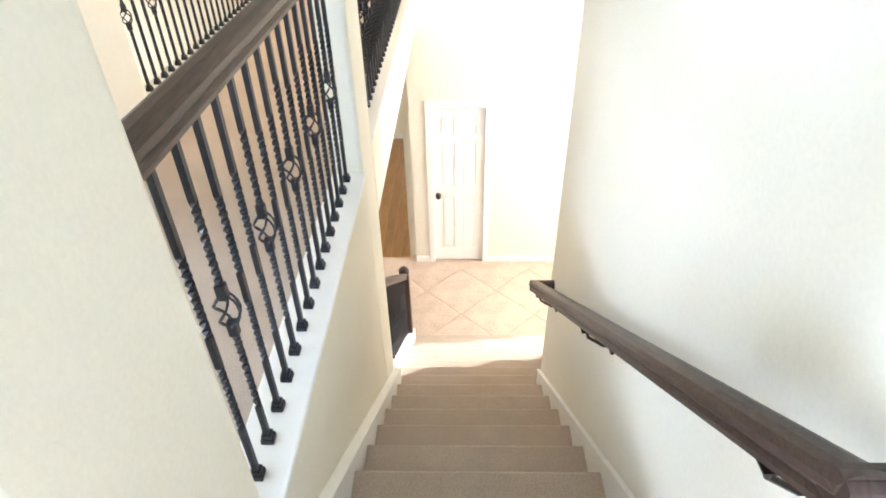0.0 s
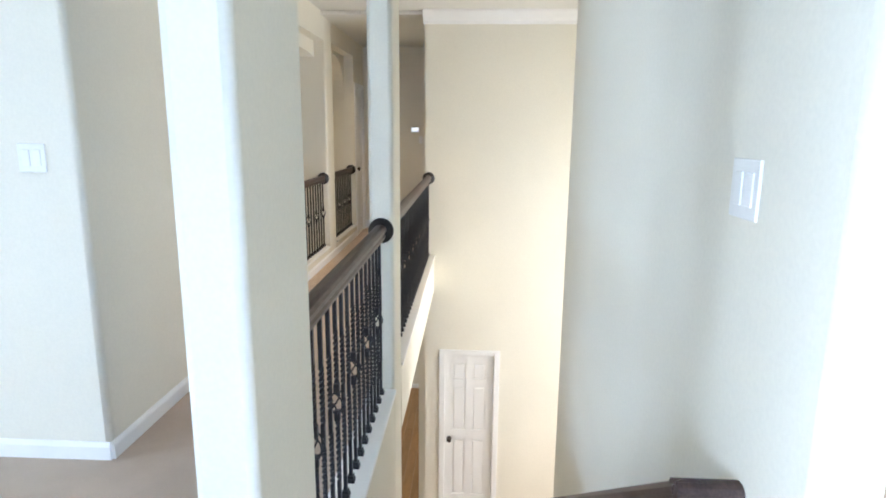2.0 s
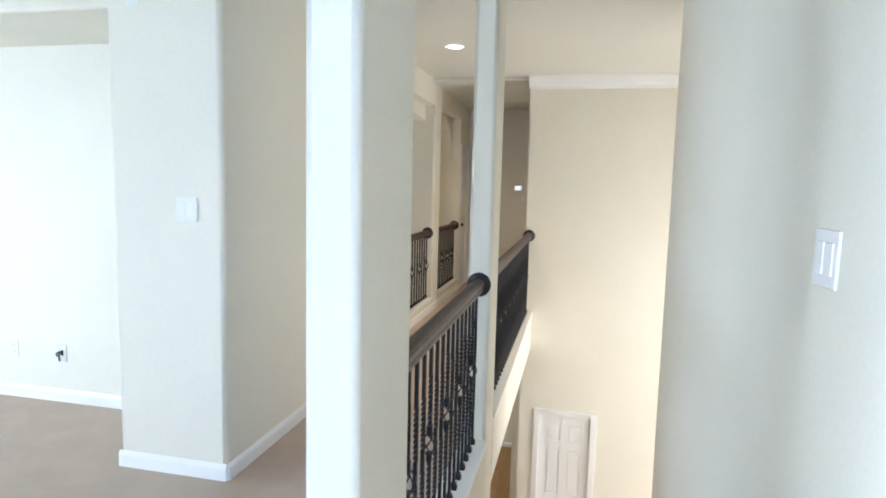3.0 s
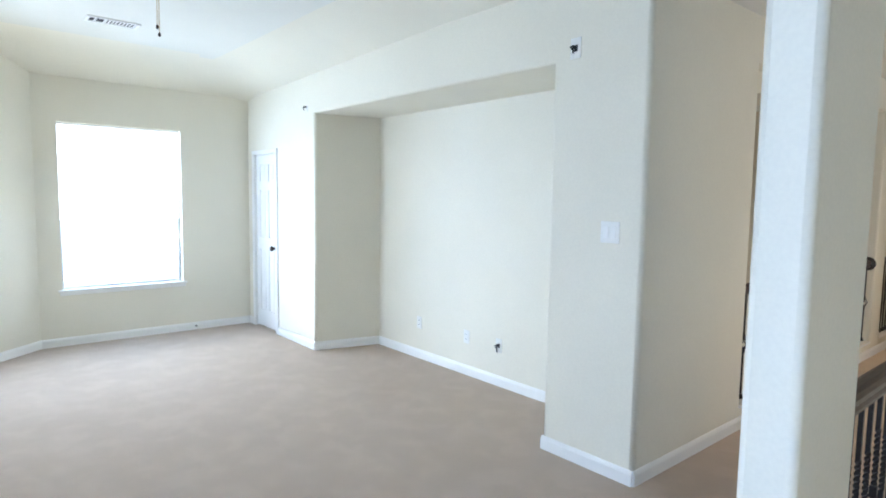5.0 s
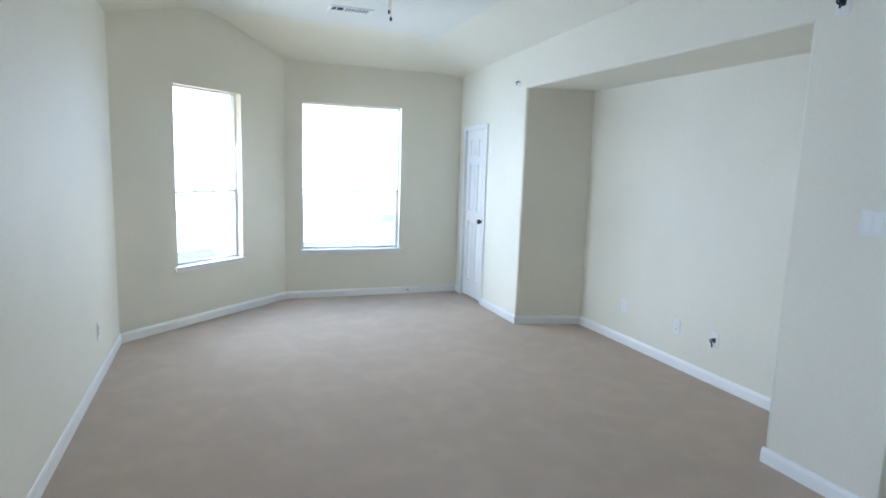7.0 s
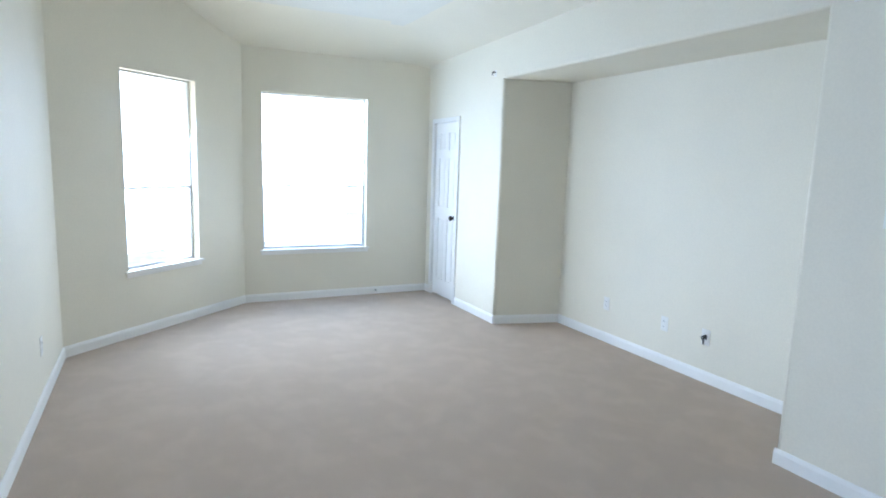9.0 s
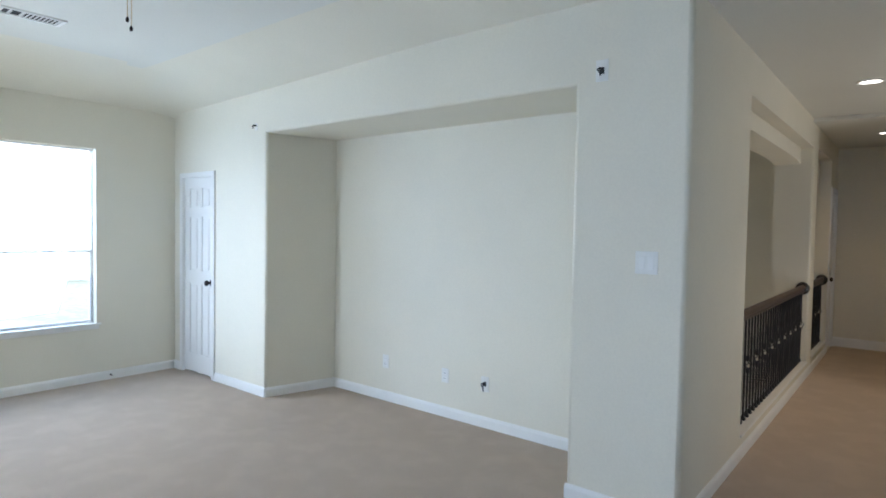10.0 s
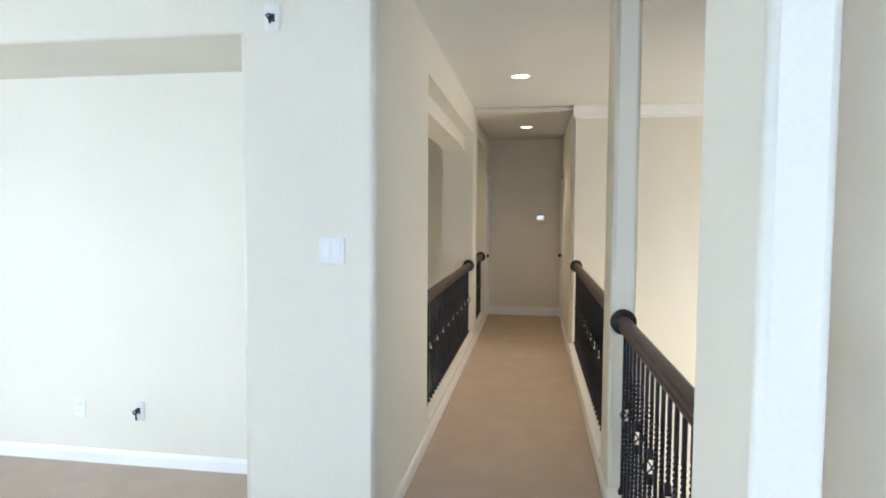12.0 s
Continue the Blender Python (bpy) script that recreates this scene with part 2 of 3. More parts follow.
structure("wall_pier", prism(bmesh.new(), rect(-1.757, HX, NY, POST[0]), -0.2, 2.98, (0, 1), r=0.024), PAINT, "cream wall end with rounded corners beside the hall", "wall")

# unseen plugs added outside the corners to stop light leaks
bm = bmesh.new()
prism(bm, [(WX - 0.001, 4.414), (-6.395, 4.415), (-6.395, 4.33), (-6.357, 4.316)], -0.2, 3.0)
prism(bm, [(-4.901, SY - 0.001), (-5.007, 2.852), (-4.98, 2.83), (-4.90, 2.835)], -0.2, 3.0)
structure("wall_corner_posts", bm, PAINT, "unseen cream corner fill between angled walls", "wall")

# ---- hall walls ----
bm = boxes((HX - TH, HX, POST[0], POST[1], 2.40, 2.98), (HX - TH, HX, POST[0], POST[1], -0.2, 0.14), (HX - TH, HX, POST[2], POST[3], -0.2, 0.14),
           (HX - TH - 0.25, HX, POST[3], 12.30, -0.2, 2.98), (HX - TH, HX, 12.30, 12.88, 2.035, 2.98), (HX - TH, HX, 12.88, EY + 0.15, -0.2, 2.98),
           (HX - TH, HX, POST[2], POST[3], 2.42, 2.98))
prism(bm, rect(HX - TH - 0.25, HX, POST[1], POST[2]), -0.2, 2.98, (1, 2))
structure("wall_hall_west", bm, PAINT, "cream hall wall opened over railings", "wall")


def arch_panel(x0, x1, y0, y1, ztop, spring, crown, drop, flat):
    """A panel between y0 and y1 whose lower edge is an arch."""
    bm = bmesh.new()
    pts, half, mid = [], (y1 - y0) / 2 - drop, (y0 + y1) / 2
    n = 20
    for i in range(n + 1):
        a = math.pi * (1 - i / n)
        c, s = math.cos(a), math.sin(a)
        pts.append((mid + half * math.copysign(abs(c) ** flat, c), spring + (crown - spring) * s ** flat))
    out = [(y0, ztop), (y0, spring)] + pts + [(y1, spring), (y1, ztop)]
    a, b = [bm.verts.new((x0, y, z)) for y, z in out], [bm.verts.new((x1, y, z)) for y, z in out]
    top0, top1 = [bm.verts.new((x0, y, ztop)) for y, _ in pts], [bm.verts.new((x1, y, ztop)) for y, _ in pts]
    for s, t in ((a, top0), (b, top1)):
        for i in range(n):
            bm.faces.new((s[2 + i], s[3 + i], t[i + 1], t[i]))
        bm.faces.new((s[0], s[1], s[2], t[0])), bm.faces.new((t[n], s[2 + n], s[3 + n], s[4 + n]))
    for i in range(1, len(out) - 2):
        bm.faces.new((a[i], a[i + 1], b[i + 1], b[i]))
    return bm


bm = arch_panel(HX - TH - 0.25, HX - TH - 0.006, 7.6, 10.86, 2.98, 2.06, 2.27, 0.06, 0.36)
structure("wall_arch_wide", bm, PAINT, "cream wide low arch behind the railing", "wall")
bm = arch_panel(HX - TH - 0.25, HX - TH - 0.006, 10.86, 12.42, 2.98, 1.85, 2.38, 0.2, 0.9)
structure("wall_arch_narrow", bm, PAINT, "cream round arch behind the far railing", "wall")
structure("wall_hall_end", boxes((-1.4, 0.2, EY, EY + 0.12, -0.2, 2.98)), PAINT, "cream wall closing the hall", "wall")
structure("wall_hall_east", boxes((RX0, RX1, DY + TH, 12.1, -0.2, 2.98), (RX0, RX1, 12.1, 12.8, 2.05, 2.98), (RX0, RX1, 12.8, EY, -0.2, 2.98)),
          PAINT, "cream wall of the far hall", "wall")

# ---- stair walls and columns ----
bm = bmesh.new()
prism(bm, rect(RX0, RX1, COL[0], COL[1]), LOW, TOP, (0, 1, 2, 3))
box(bm, RX0, RX1, COL[1], COL[2], LOW, 0.065)
prism(bm, rect(RX0, RX1, COL[2], COL[3]), LOW, TOP, (0, 1, 2, 3))
structure("wall_stair_west", bm, PAINT, "cream wall with two full columns beside the stairs", "wall")
structure("wall_bridge_edge", boxes((RX0, RX1, COL[3], DY, -0.32, 0.085)), PAINT, "cream edge of the bridge hall over the foyer", "wall")
structure("floor_bridge_underside", boxes((-1.39, RX0, COL[3], EY + 0.1, -0.32, -0.205)), CEIL, "plain underside of the bridge hall", "ceiling")
structure("trim_sill_stairs", boxes((RX0 - 0.012, RX1 + 0.012, COL[1] + 0.003, COL[2] - 0.003, 0.067, 0.088), bevel=0.005), TRIM, "white painted sill under the stair railing", "trim")
structure("trim_sill_bridge", boxes((RX0 - 0.012, RX1 + 0.012, COL[3] + 0.003, DY - 0.003, 0.087, 0.108), bevel=0.005), TRIM, "white painted sill under the bridge railing", "trim")
for y0, y1 in ((POST[0] + 0.003, POST[1] - 0.003), (POST[2] + 0.003, POST[3] - 0.003)):
    structure("trim_sill_hall", boxes((HX - TH - 0.012, HX + 0.012, y0, y1, 0.142, 0.162), bevel=0.005), TRIM, "white painted sill under the hall railing", "trim")
bm = bmesh.new()
prism(bm, rect(SX, SX + TH, 4.975, 7.41), LOW, TOP, (0, 1, 2, 3), r=0.03)
structure("wall_stair_east", bm, PAINT, "cream wall beside the stairs with rounded corners", "wall")
bm = bmesh.new()
face = bm.faces.new([bm.verts.new((x, DY, z)) for x, z in ((-0.035, LOW), (0.185, LOW), (0.185, LOW + 2.0), (0.77, LOW + 2.0), (0.77, LOW), (3.5, LOW), (3.5, TOP), (-0.035, TOP))])
grown = bmesh.ops.extrude_face_region(bm, geom=[face])
bmesh.ops.translate(bm, verts=[v for v in grown["geom"] if isinstance(v, bmesh.types.BMVert)], vec=(0, TH, 0))
bmesh.ops.recalc_face_normals(bm, faces=bm.faces)
structure("wall_foyer_end", bm, PAINT, "tall cream wall across the foyer with a closet door", "wall")
structure("wall_study_north", boxes((SX + TH, 1.62, 7.37, 7.49, LOW, TOP), (1.5, 1.62, 7.49, 8.2, LOW, TOP), (1.5, 3.72, 8.2, 8.32, LOW, TOP)), PAINT, "plain cream wall of the side room", "wall")
structure("wall_east", boxes((3.6, 3.72, 2.7, 4.75, -0.2, TOP), (3.6, 3.72, 6.45, 8.2, -0.2, TOP), (3.6, 3.72, 4.75, 6.45, -0.2, 0.6), (3.6, 3.72, 4.75, 6.45, 2.2, TOP)),
          PAINT, "plain cream wall of the side room", "wall")
structure("wall_foyer_east", boxes((3.3, 3.42, 8.32, 8.45, LOW, TOP), (3.3, 3.42, 10.25, DY, LOW, TOP), (3.3, 3.42, 8.45, 10.25, LOW, -2.25), (3.3, 3.42, 8.45, 10.25, 1.85, TOP)),
          PAINT, "tall cream foyer wall opened by windows", "wall")
structure("wall_passage", boxes((-0.12, -0.041, DY + TH, 13.95, LOW, -0.33), (-6, -0.04, 13.95, 14.3, LOW, 3.0)), PAINT, "cream wall of the lower passage", "wall")
# the low west opening is added for fill_living; it holds no window
structure("wall_living", boxes((-6, -5.88, 7.2, 10.4, LOW, 3.0), (-6, -5.88, 12.6, 14.2, LOW, 3.0), (-6, -5.88, 10.4, 12.6, LOW, -1.7), (-6, -5.88, 10.4, 12.6, -0.1, 3.0), (-6, -1.4, 7.2, 7.3, LOW, 3.0), (-6, 0.0, 4.6, 4.7, LOW, -0.21), (-6, -5.88, 4.7, 7.2, LOW, -0.21)), PAINT, "plain cream wall of the living space", "wall")
structure("wall_under_stairs", boxes((RX0, SX + TH, 4.6, 4.72, LOW, -0.205)), PAINT, "plain cream wall under the landing", "wall")

# ---- ceilings ----
bm = bmesh.new()
x0, x1, y0, y1, i0, i1 = WX, HX, SY, NY, 0.62, 0.59
zc, zf = 2.61, 2.88
rim, fall = 0.25, 0.11
o = [bm.verts.new(c) for c in ((x0 - rim, y0 - rim, zc - fall), (x1, y0 - rim, zc + 0.06), (x1, y1 + rim, zc + 0.06), (x0 - rim, y1 + rim, zc - fall))]
i = [bm.verts.new(c) for c in ((x0 + i0, y0 + i0, zf), (x1 - i0, y0 + i0, zf), (x1 - i0, y1 - i1, zf), (x0 + i0, y1 - i1, zf))]
flat = bm.faces.new(i)
for k in range(4):
    bm.faces.new((o[k], o[(k + 1) % 4], i[(k + 1) % 4], i[k]))
bmesh.ops.bevel(bm, geom=[e for e in bm.edges if len(e.link_faces) == 2 and o[1] not in e.verts and o[2] not in e.verts], offset=0.20, segments=6, affect="EDGES", profile=0.5)
vault = structure("ceiling_game_room", bm, CEIL, "pale flat ceiling over cream sloped margins", "ceiling", smooth=True)
vault.data.materials.append(PAINT)
for f in vault.data.polygons:
    f.material_index = 0 if abs(f.normal.z) > 0.985 else 1
structure("ceiling", boxes((HX - 0.003, 3.72, 2.7, DY + 0.2, TOP, TOP + 0.1)), CEIL, "plain pale ceiling over landing and foyer", "ceiling")
structure("ceiling_hall", boxes((HX, RX0, DY, EY, 2.64, 2.675)), CEIL, "lower pale ceiling of the far hall", "ceiling")
structure("ceiling_living", boxes((-6, HX - TH, 7.2, 14.3, 2.985, 3.05)), CEIL, "plain ceiling of the living space", "ceiling")
# unseen slab added above the ceilings to keep the sky's light out
structure("cover_slab", boxes((-6.7, 3.8, 2.6, 14.4, 3.06, 3.2)), CEIL, "unseen slab closed over the rooms", "roof")
structure("ceiling_lower", boxes((-6, -1.35, 4.6, 7.3, -0.32, -0.205), (-1.39, -0.12, EY + 0.1, 13.95, -0.32, -0.205)), CEIL, "plain ceiling of the lower floor", "ceiling")

# ---- trim: baseboards, crown ----
BASE = [(0, 0), (0.014, 0), (0.014, 0.062), (0.009, 0.075), (0.004, 0.083), (0, 0.083)]


def baseboard(*points, z=0.0, tall=1.0):
    """Baseboard along straight stretches; its body on the right of each way."""
    bm = bmesh.new()
    for a, b in zip(points, points[1:]):
        d = (Vector(b) - Vector(a)).normalized()
        extrude_profile(bm, [(u, w * tall) for u, w in BASE], (*a, z), (*b, z), (d.y, -d.x, 0))
    structure("baseboard", bm, TRIM, "white painted baseboard along the wall", "baseboard")


baseboard(BAY1, (WX, NY), (-6.12, NY))
baseboard((-5.455, NY), (-4.64, NY), (-4.48, NB), (-1.757, NB))
baseboard((-1.76, NY), (HX, NY))
baseboard((HX, NY), (HX, POST[0]), (HX, POST[1]))
baseboard((HX, POST[1]), (HX, 12.23))
baseboard((HX, EY), (RX0, EY), tall=1.5)
baseboard((2.0, SY), BAY0, BAY1)
baseboard((RX0, 12.05), (RX0, COL[3]))
baseboard((RX0, COL[3]), (RX0, COL[2]))
baseboard((RX0, COL[1]), (RX0, COL[0]), (RX1, COL[0]))
baseboard((RX0, COL[2]), (RX0, COL[1]))
baseboard((SX, 4.975), (SX + TH, 4.975), (SX + TH, 7.37))
baseboard((1.62, 8.2), (3.6, 8.2))
baseboard((-0.035, DY), (0.13, DY), z=LOW)
baseboard((0.825, DY), (3.3, DY), z=LOW)
baseboard((-1.3, 13.95), (-0.12, 13.95), z=LOW)
CROWN = [(0, 0), (0.012, 0), (0.02, 0.03), (0.05, 0.06), (0.075, 0.10), (0.085, 0.115), (0.085, 0.135), (0, 0.135)]
bm = extrude_profile(bmesh.new(), CROWN, (RX0, DY, TOP - 0.135), (3.3, DY, TOP - 0.135), (0, -1, 0))
structure("trim_crown", bm, TRIM, "white crown moulding under the foyer ceiling", "trim")


# ---- doors ----
def six_panel_door(name, m, width, height, knob_side, label, knob_label, cw=0.06):
    """A moulded six-panel door with casing; local x along the wall, y out of the wall's face, z up."""
    d = tagged(new(name), label, "door", kind="structure")
    d.matrix_world = m
    bm = bmesh.new()
    box(bm, 0, width, -0.05, -0.029, 0.012, height)
    st, rails = 0.10 * width / 0.6, [0.022, 0.20, 0.92 * height / 2, 0.92 * height / 2 + 0.13, 0.80 * height, 0.80 * height + 0.09, height - 0.11, height]
    mid = width / 2
    for x0, x1 in ((0, st), (mid - st / 2.4, mid + st / 2.4), (width - st, width)):
        box(bm, x0, x1, -0.029, -0.02, 0.012, height)
    for z0, z1 in zip(rails[0::2], rails[1::2]):
        box(bm, st, mid - st / 2.4, -0.029, -0.02, z0, z1)
        box(bm, mid + st / 2.4, width - st, -0.029, -0.02, z0, z1)
    part("door_slab", bm, TRIM, d)
    for x0, x1 in ((st, mid - st / 2.4), (mid + st / 2.4, width - st)):
        for z0, z1 in zip(rails[1::2], rails[2::2]):
            part("panel", boxes((x0 + 0.018, x1 - 0.018, -0.0285, -0.0215, z0 + 0.018, z1 - 0.018), bevel=0.004), TRIM, d)
    # dark strip behind the slab paints the shade under the door
    part("gap", boxes((-0.003, width + 0.003, -0.075, -0.052, 0.0, 0.03)), DARK, d, "dark strip painting the shade under the door")
    part("casing", boxes((-cw, 0.003, -0.0195, 0.016, 0, height + cw), (width - 0.003, width + cw, -0.0195, 0.016, 0, height + cw),
         (0.003, width - 0.003, -0.0195, 0.016, height - 0.003, height + cw), bevel=0.002), TRIM, d)
    kx = 0.06 if knob_side < 0 else width - 0.06
    km = Matrix.Translation((kx, -0.02, 0.93)) @ Matrix.Rotation(radians(-90), 4, "X")
    part("door_knob", lathe(bmesh.new(), [(0.031, 0), (0.031, 0.006), (0.012, 0.012), (0.011, 0.03), (0.024, 0.038), (0.029, 0.05), (0.024, 0.062), (0.01, 0.066)], km), BRONZE, d, knob_label, smooth=True)
    for z in (0.2, height / 2, height - 0.2):
        hx = width if knob_side < 0 else 0
        part("hinge", lathe(bmesh.new(), [(0.005, -0.04), (0.005, 0.04)], Matrix.Translation((hx + (0.006 if knob_side > 0 else -0.006), -0.017, z)), 8), PLASTIC, d)
    return d


six_panel_door("door_1", Matrix.Translation((-5.505, NY, 0)) @ Matrix.Rotation(math.pi, 4, "Z"), 0.565, 1.96, -1,
               "closed white six-panel closet door beside the niche", "dark bronze knob", 0.045)
six_panel_door("door_2", Matrix.Translation((0.765, DY, LOW)) @ Matrix.Rotation(math.pi, 4, "Z"), 0.575, 1.995, 1,
               "closed white six-panel closet door in the foyer", "dark bronze knob")
six_panel_door("door_3", Matrix.Translation((RX0, 12.13, 0)) @ Matrix.Rotation(radians(90), 4, "Z"), 0.64, 2.03, 1,
               "closed white six-panel door at the hall's end", "dark bronze knob")
six_panel_door("door_4", Matrix.Translation((HX, 12.86, 0)) @ Matrix.Rotation(radians(-90), 4, "Z"), 0.54, 2.03, 1,
               "closed white six-panel door at the hall's end", "dark bronze knob")


# ---- windows ----
def hung_window(name, m, width, z0, z1, depth, label):
    """A single-hung window in an opening; local x along the wall, y from the room outward."""
    w = tagged(new(name), label, "window", kind="structure")
    w.matrix_world = m
    y0, y1 = depth - 0.07, depth - 0.02
    f = 0.014
    part("window_frame", boxes((0, f, y0, y1, z0, z1), (width - f, width, y0, y1, z0, z1), (f, width - f, y0, y1, z0, z0 + f), (f, width - f, y0, y1, z1 - f, z1), bevel=0.004), VINYL, w)
    zm = z0 + (z1 - z0) * 0.415
    part("meeting_rail", boxes((f, width - f, y0 - 0.006, y1 - 0.01, zm - 0.012, zm + 0.012), bevel=0.004), VINYL, w)
    s = 0.012
    part("sash", boxes((f, f + s, y0 - 0.004, y1 - 0.012, z0 + f, zm - 0.012), (width - f - s, width - f, y0 - 0.004, y1 - 0.012, z0 + f, zm - 0.012),
         (f + s, width - f - s, y0 - 0.004, y1 - 0.012, z0 + f, z0 + f + s), bevel=0.003), VINYL, w)
    for a, b in ((z0 + f, zm - 0.012), (zm + 0.012, z1 - f)):
        p = part("pane", boxes((f + 0.001, width - f - 0.001, y0 + 0.022, y0 + 0.026, a, b)), GLASS, w)
        p.visible_shadow = False
    part("window_sill", boxes((-0.035, width + 0.035, -0.024, 0.0, z0 - 0.016, z0 + 0.004), (0.002, width - 0.002, 0.0, y0, z0 - 0.014, z0 + 0.004), bevel=0.003), TRIM, w)
    part("apron", boxes((-0.022, width + 0.022, -0.010, 0.0, z0 - 0.052, z0 - 0.017), bevel=0.003), TRIM, w)
    return w


hung_window("window_1", M_BAY @ Matrix.Translation((W1[0], 0, 0)), W1[1] - W1[0], W1[2], W1[3], TH + 0.03,
            "bright single-hung window with white frame and sill")
hung_window("window_2", M_WEST @ Matrix.Translation((W2[0], 0, 0)), W2[1] - W2[0], W2[2], W2[3], TH + 0.03,
            "wide bright single-hung window with white frame and sill")
hung_window("window_3", Matrix.Translation((0.8, SY, 0)) @ Matrix.Rotation(math.pi, 4, "Z"), 1.2, 0.6, 2.2, 0.115, "plain white framed landing window")
hung_window("window_4", Matrix.Translation((3.6, 6.45, 0)) @ Matrix.Rotation(radians(-90), 4, "Z"), 1.7, 0.6, 2.2, 0.12, "plain white framed window of the side room")
hung_window("window_5", Matrix.Translation((3.3, 10.25, 0)) @ Matrix.Rotation(radians(-90), 4, "Z"), 1.8, -2.25, 1.85, 0.12, "tall white framed foyer window")


# ---- stairs ----
RISE, RUN, Y0, N = -LOW / 17, 0.2335, 5.345, 16
stairs = thing("staircase", "straight carpeted staircase down to the foyer", "staircase")
for k in range(N):
    z, y = -(k + 1) * RISE, Y0 + k * RUN
    e0, e1 = (RX1 + 0.042, SX - 0.016) if y < 7.2 else (RX1 - 0.02, 1.32)
    bm = bmesh.new()
    prof = [(0, 0), (RUN + 0.012, 0), (RUN + 0.024, -0.008), (RUN + 0.028, -0.02), (RUN + 0.022, -0.034), (RUN + 0.004, -0.04), (RUN, -0.05), (RUN, -RISE), (0, -RISE)]
    extrude_profile(bm, prof, (e0, y, z), (e1, y, z), (0, 1, 0))
    part("step", bm, CARPET, stairs)
SLOPE = RISE / RUN
for x0, x1, ya, yb, rim in ((RX1 + 0.002, RX1 + 0.038, 5.35, COL[3], 0.006), (SX - 0.014, SX - 0.002, 5.35, 7.41, -0.006)):
    bm = bmesh.new()
    za, zb = -RISE - SLOPE * (ya - Y0 - RUN), -RISE - SLOPE * (yb - Y0 - RUN)
    for a, b, lo, hi in ((x0, x1, -0.35, 0.072), (x0 + min(rim, 0), x1 + max(rim, 0), 0.073, 0.090)):
        vs = [bm.verts.new((x, y, z)) for x in (a, b) for y, z in ((ya, za + lo), (yb, zb + lo), (yb, zb + hi), (ya, za + hi))]
        for q in ((3, 2, 1, 0), (4, 5, 6, 7), (0, 1, 5, 4), (1, 2, 6, 5), (2, 3, 7, 6), (3, 0, 4, 7)):
            bm.faces.new([vs[j] for j in q])
    part("skirt_board", bm, TRIM, stairs, "white painted skirt board with a capped edge")
bm = bmesh.new()
ya, yb = 7.425, 8.95
za, zb = -RISE - SLOPE * (ya - Y0 - RUN), -RISE - SLOPE * (yb - Y0 - RUN)
vs = [bm.verts.new((x, y, z)) for x in (-0.06, 0.054) for y, z in ((ya, LOW), (yb, LOW), (yb, zb + 0.14), (ya, za + 0.06))]
for q in ((3, 2, 1, 0), (4, 5, 6, 7), (0, 1, 5, 4), (1, 2, 6, 5), (2, 3, 7, 6), (3, 0, 4, 7)):
    bm.faces.new([vs[j] for j in q])
part("stringer", bm, TRIM, stairs, "white painted open stringer")

# ---- railings ----
SQ = 0.0068


def bar_mesh(name, height, kind):
    """A square iron bar with twisted stretches."""
    bm = bmesh.new()
    zs, turns = [0.0], [0.0]
    gap = None
    if kind == 0:
        spans, gap = [(height * 0.16, height * 0.44), (height * 0.60, height * 0.84)], (height * 0.465, height * 0.585)
    else:
        spans = [(height * 0.22, height * 0.45), (height * 0.55, height * 0.78)]
    ang = 0.0
    for a, b in spans:
        zs.append(a), turns.append(ang)
        steps = 18
        for k in range(1, steps + 1):
            zs.append(a + (b - a) * k / steps)
            turns.append(ang + 2.5 * 2 * math.pi * k / steps)
        ang = turns[-1]
    zs.append(height), turns.append(ang)
    ring = []
    for z, a in zip(zs, turns):
        ring.append([bm.verts.new((SQ * 1.414 * math.cos(a + math.pi / 4 + q * math.pi / 2), SQ * 1.414 * math.sin(a + math.pi / 4 + q * math.pi / 2), z)) for q in range(4)])
    for j, (a, b) in enumerate(zip(ring, ring[1:])):
        if gap and zs[j] < gap[0] + 0.02 and zs[j + 1] > gap[1] - 0.02:
            continue
        for q in range(4):
            bm.faces.new((a[q], a[(q + 1) % 4], b[(q + 1) % 4], b[q]))
    bm.faces.new(ring[0][::-1]), bm.faces.new(ring[-1])
    if gap:
        for z in gap:
            box(bm, -0.011, 0.011, -0.011, 0.011, z - 0.02, z + 0.02, bevel=0.004)
    mesh = bpy.data.meshes.new(name)
    bm.to_mesh(mesh)
    bm.free()
    mesh.materials.append(IRON)
    return mesh


def basket_mesh(height):
    bm = bmesh.new()
    z0, z1 = height * 0.465, height * 0.585
    for q in range(4):
        pts = []
        for k in range(11):
            u = k / 10
            r, a = 0.004 + 0.024 * math.sin(math.pi * u), q * math.pi / 2 + u * math.pi * 0.9
            pts.append((r * math.cos(a), r * math.sin(a), z0 + (z1 - z0) * u))
        tube(bm, pts, 0.0036, 4)
    mesh = bpy.data.meshes.new("basket")
    bm.to_mesh(mesh)
    bm.free()
    mesh.materials.append(IRON)
    return mesh


def shoe_mesh():
    bm = boxes((-0.016, 0.016, -0.016, 0.016, 0, 0.018), bevel=0.003)
    prism(bm, rect(-0.012, 0.012, -0.012, 0.012), 0.017, 0.03)
    mesh = bpy.data.meshes.new("shoe")
    bm.to_mesh(mesh)
    bm.free()
    mesh.materials.append(IRON)
    return mesh


SHOE = shoe_mesh()
RAILP = [(-0.026, 0.0), (0.026, 0.0), (0.028, 0.012), (0.022, 0.022), (0.031, 0.034), (0.032, 0.048), (0.024, 0.060), (0.010, 0.066), (-0.010, 0.066), (-0.024, 0.060), (-0.032, 0.048), (-0.031, 0.034), (-0.022, 0.022), (-0.028, 0.012)]


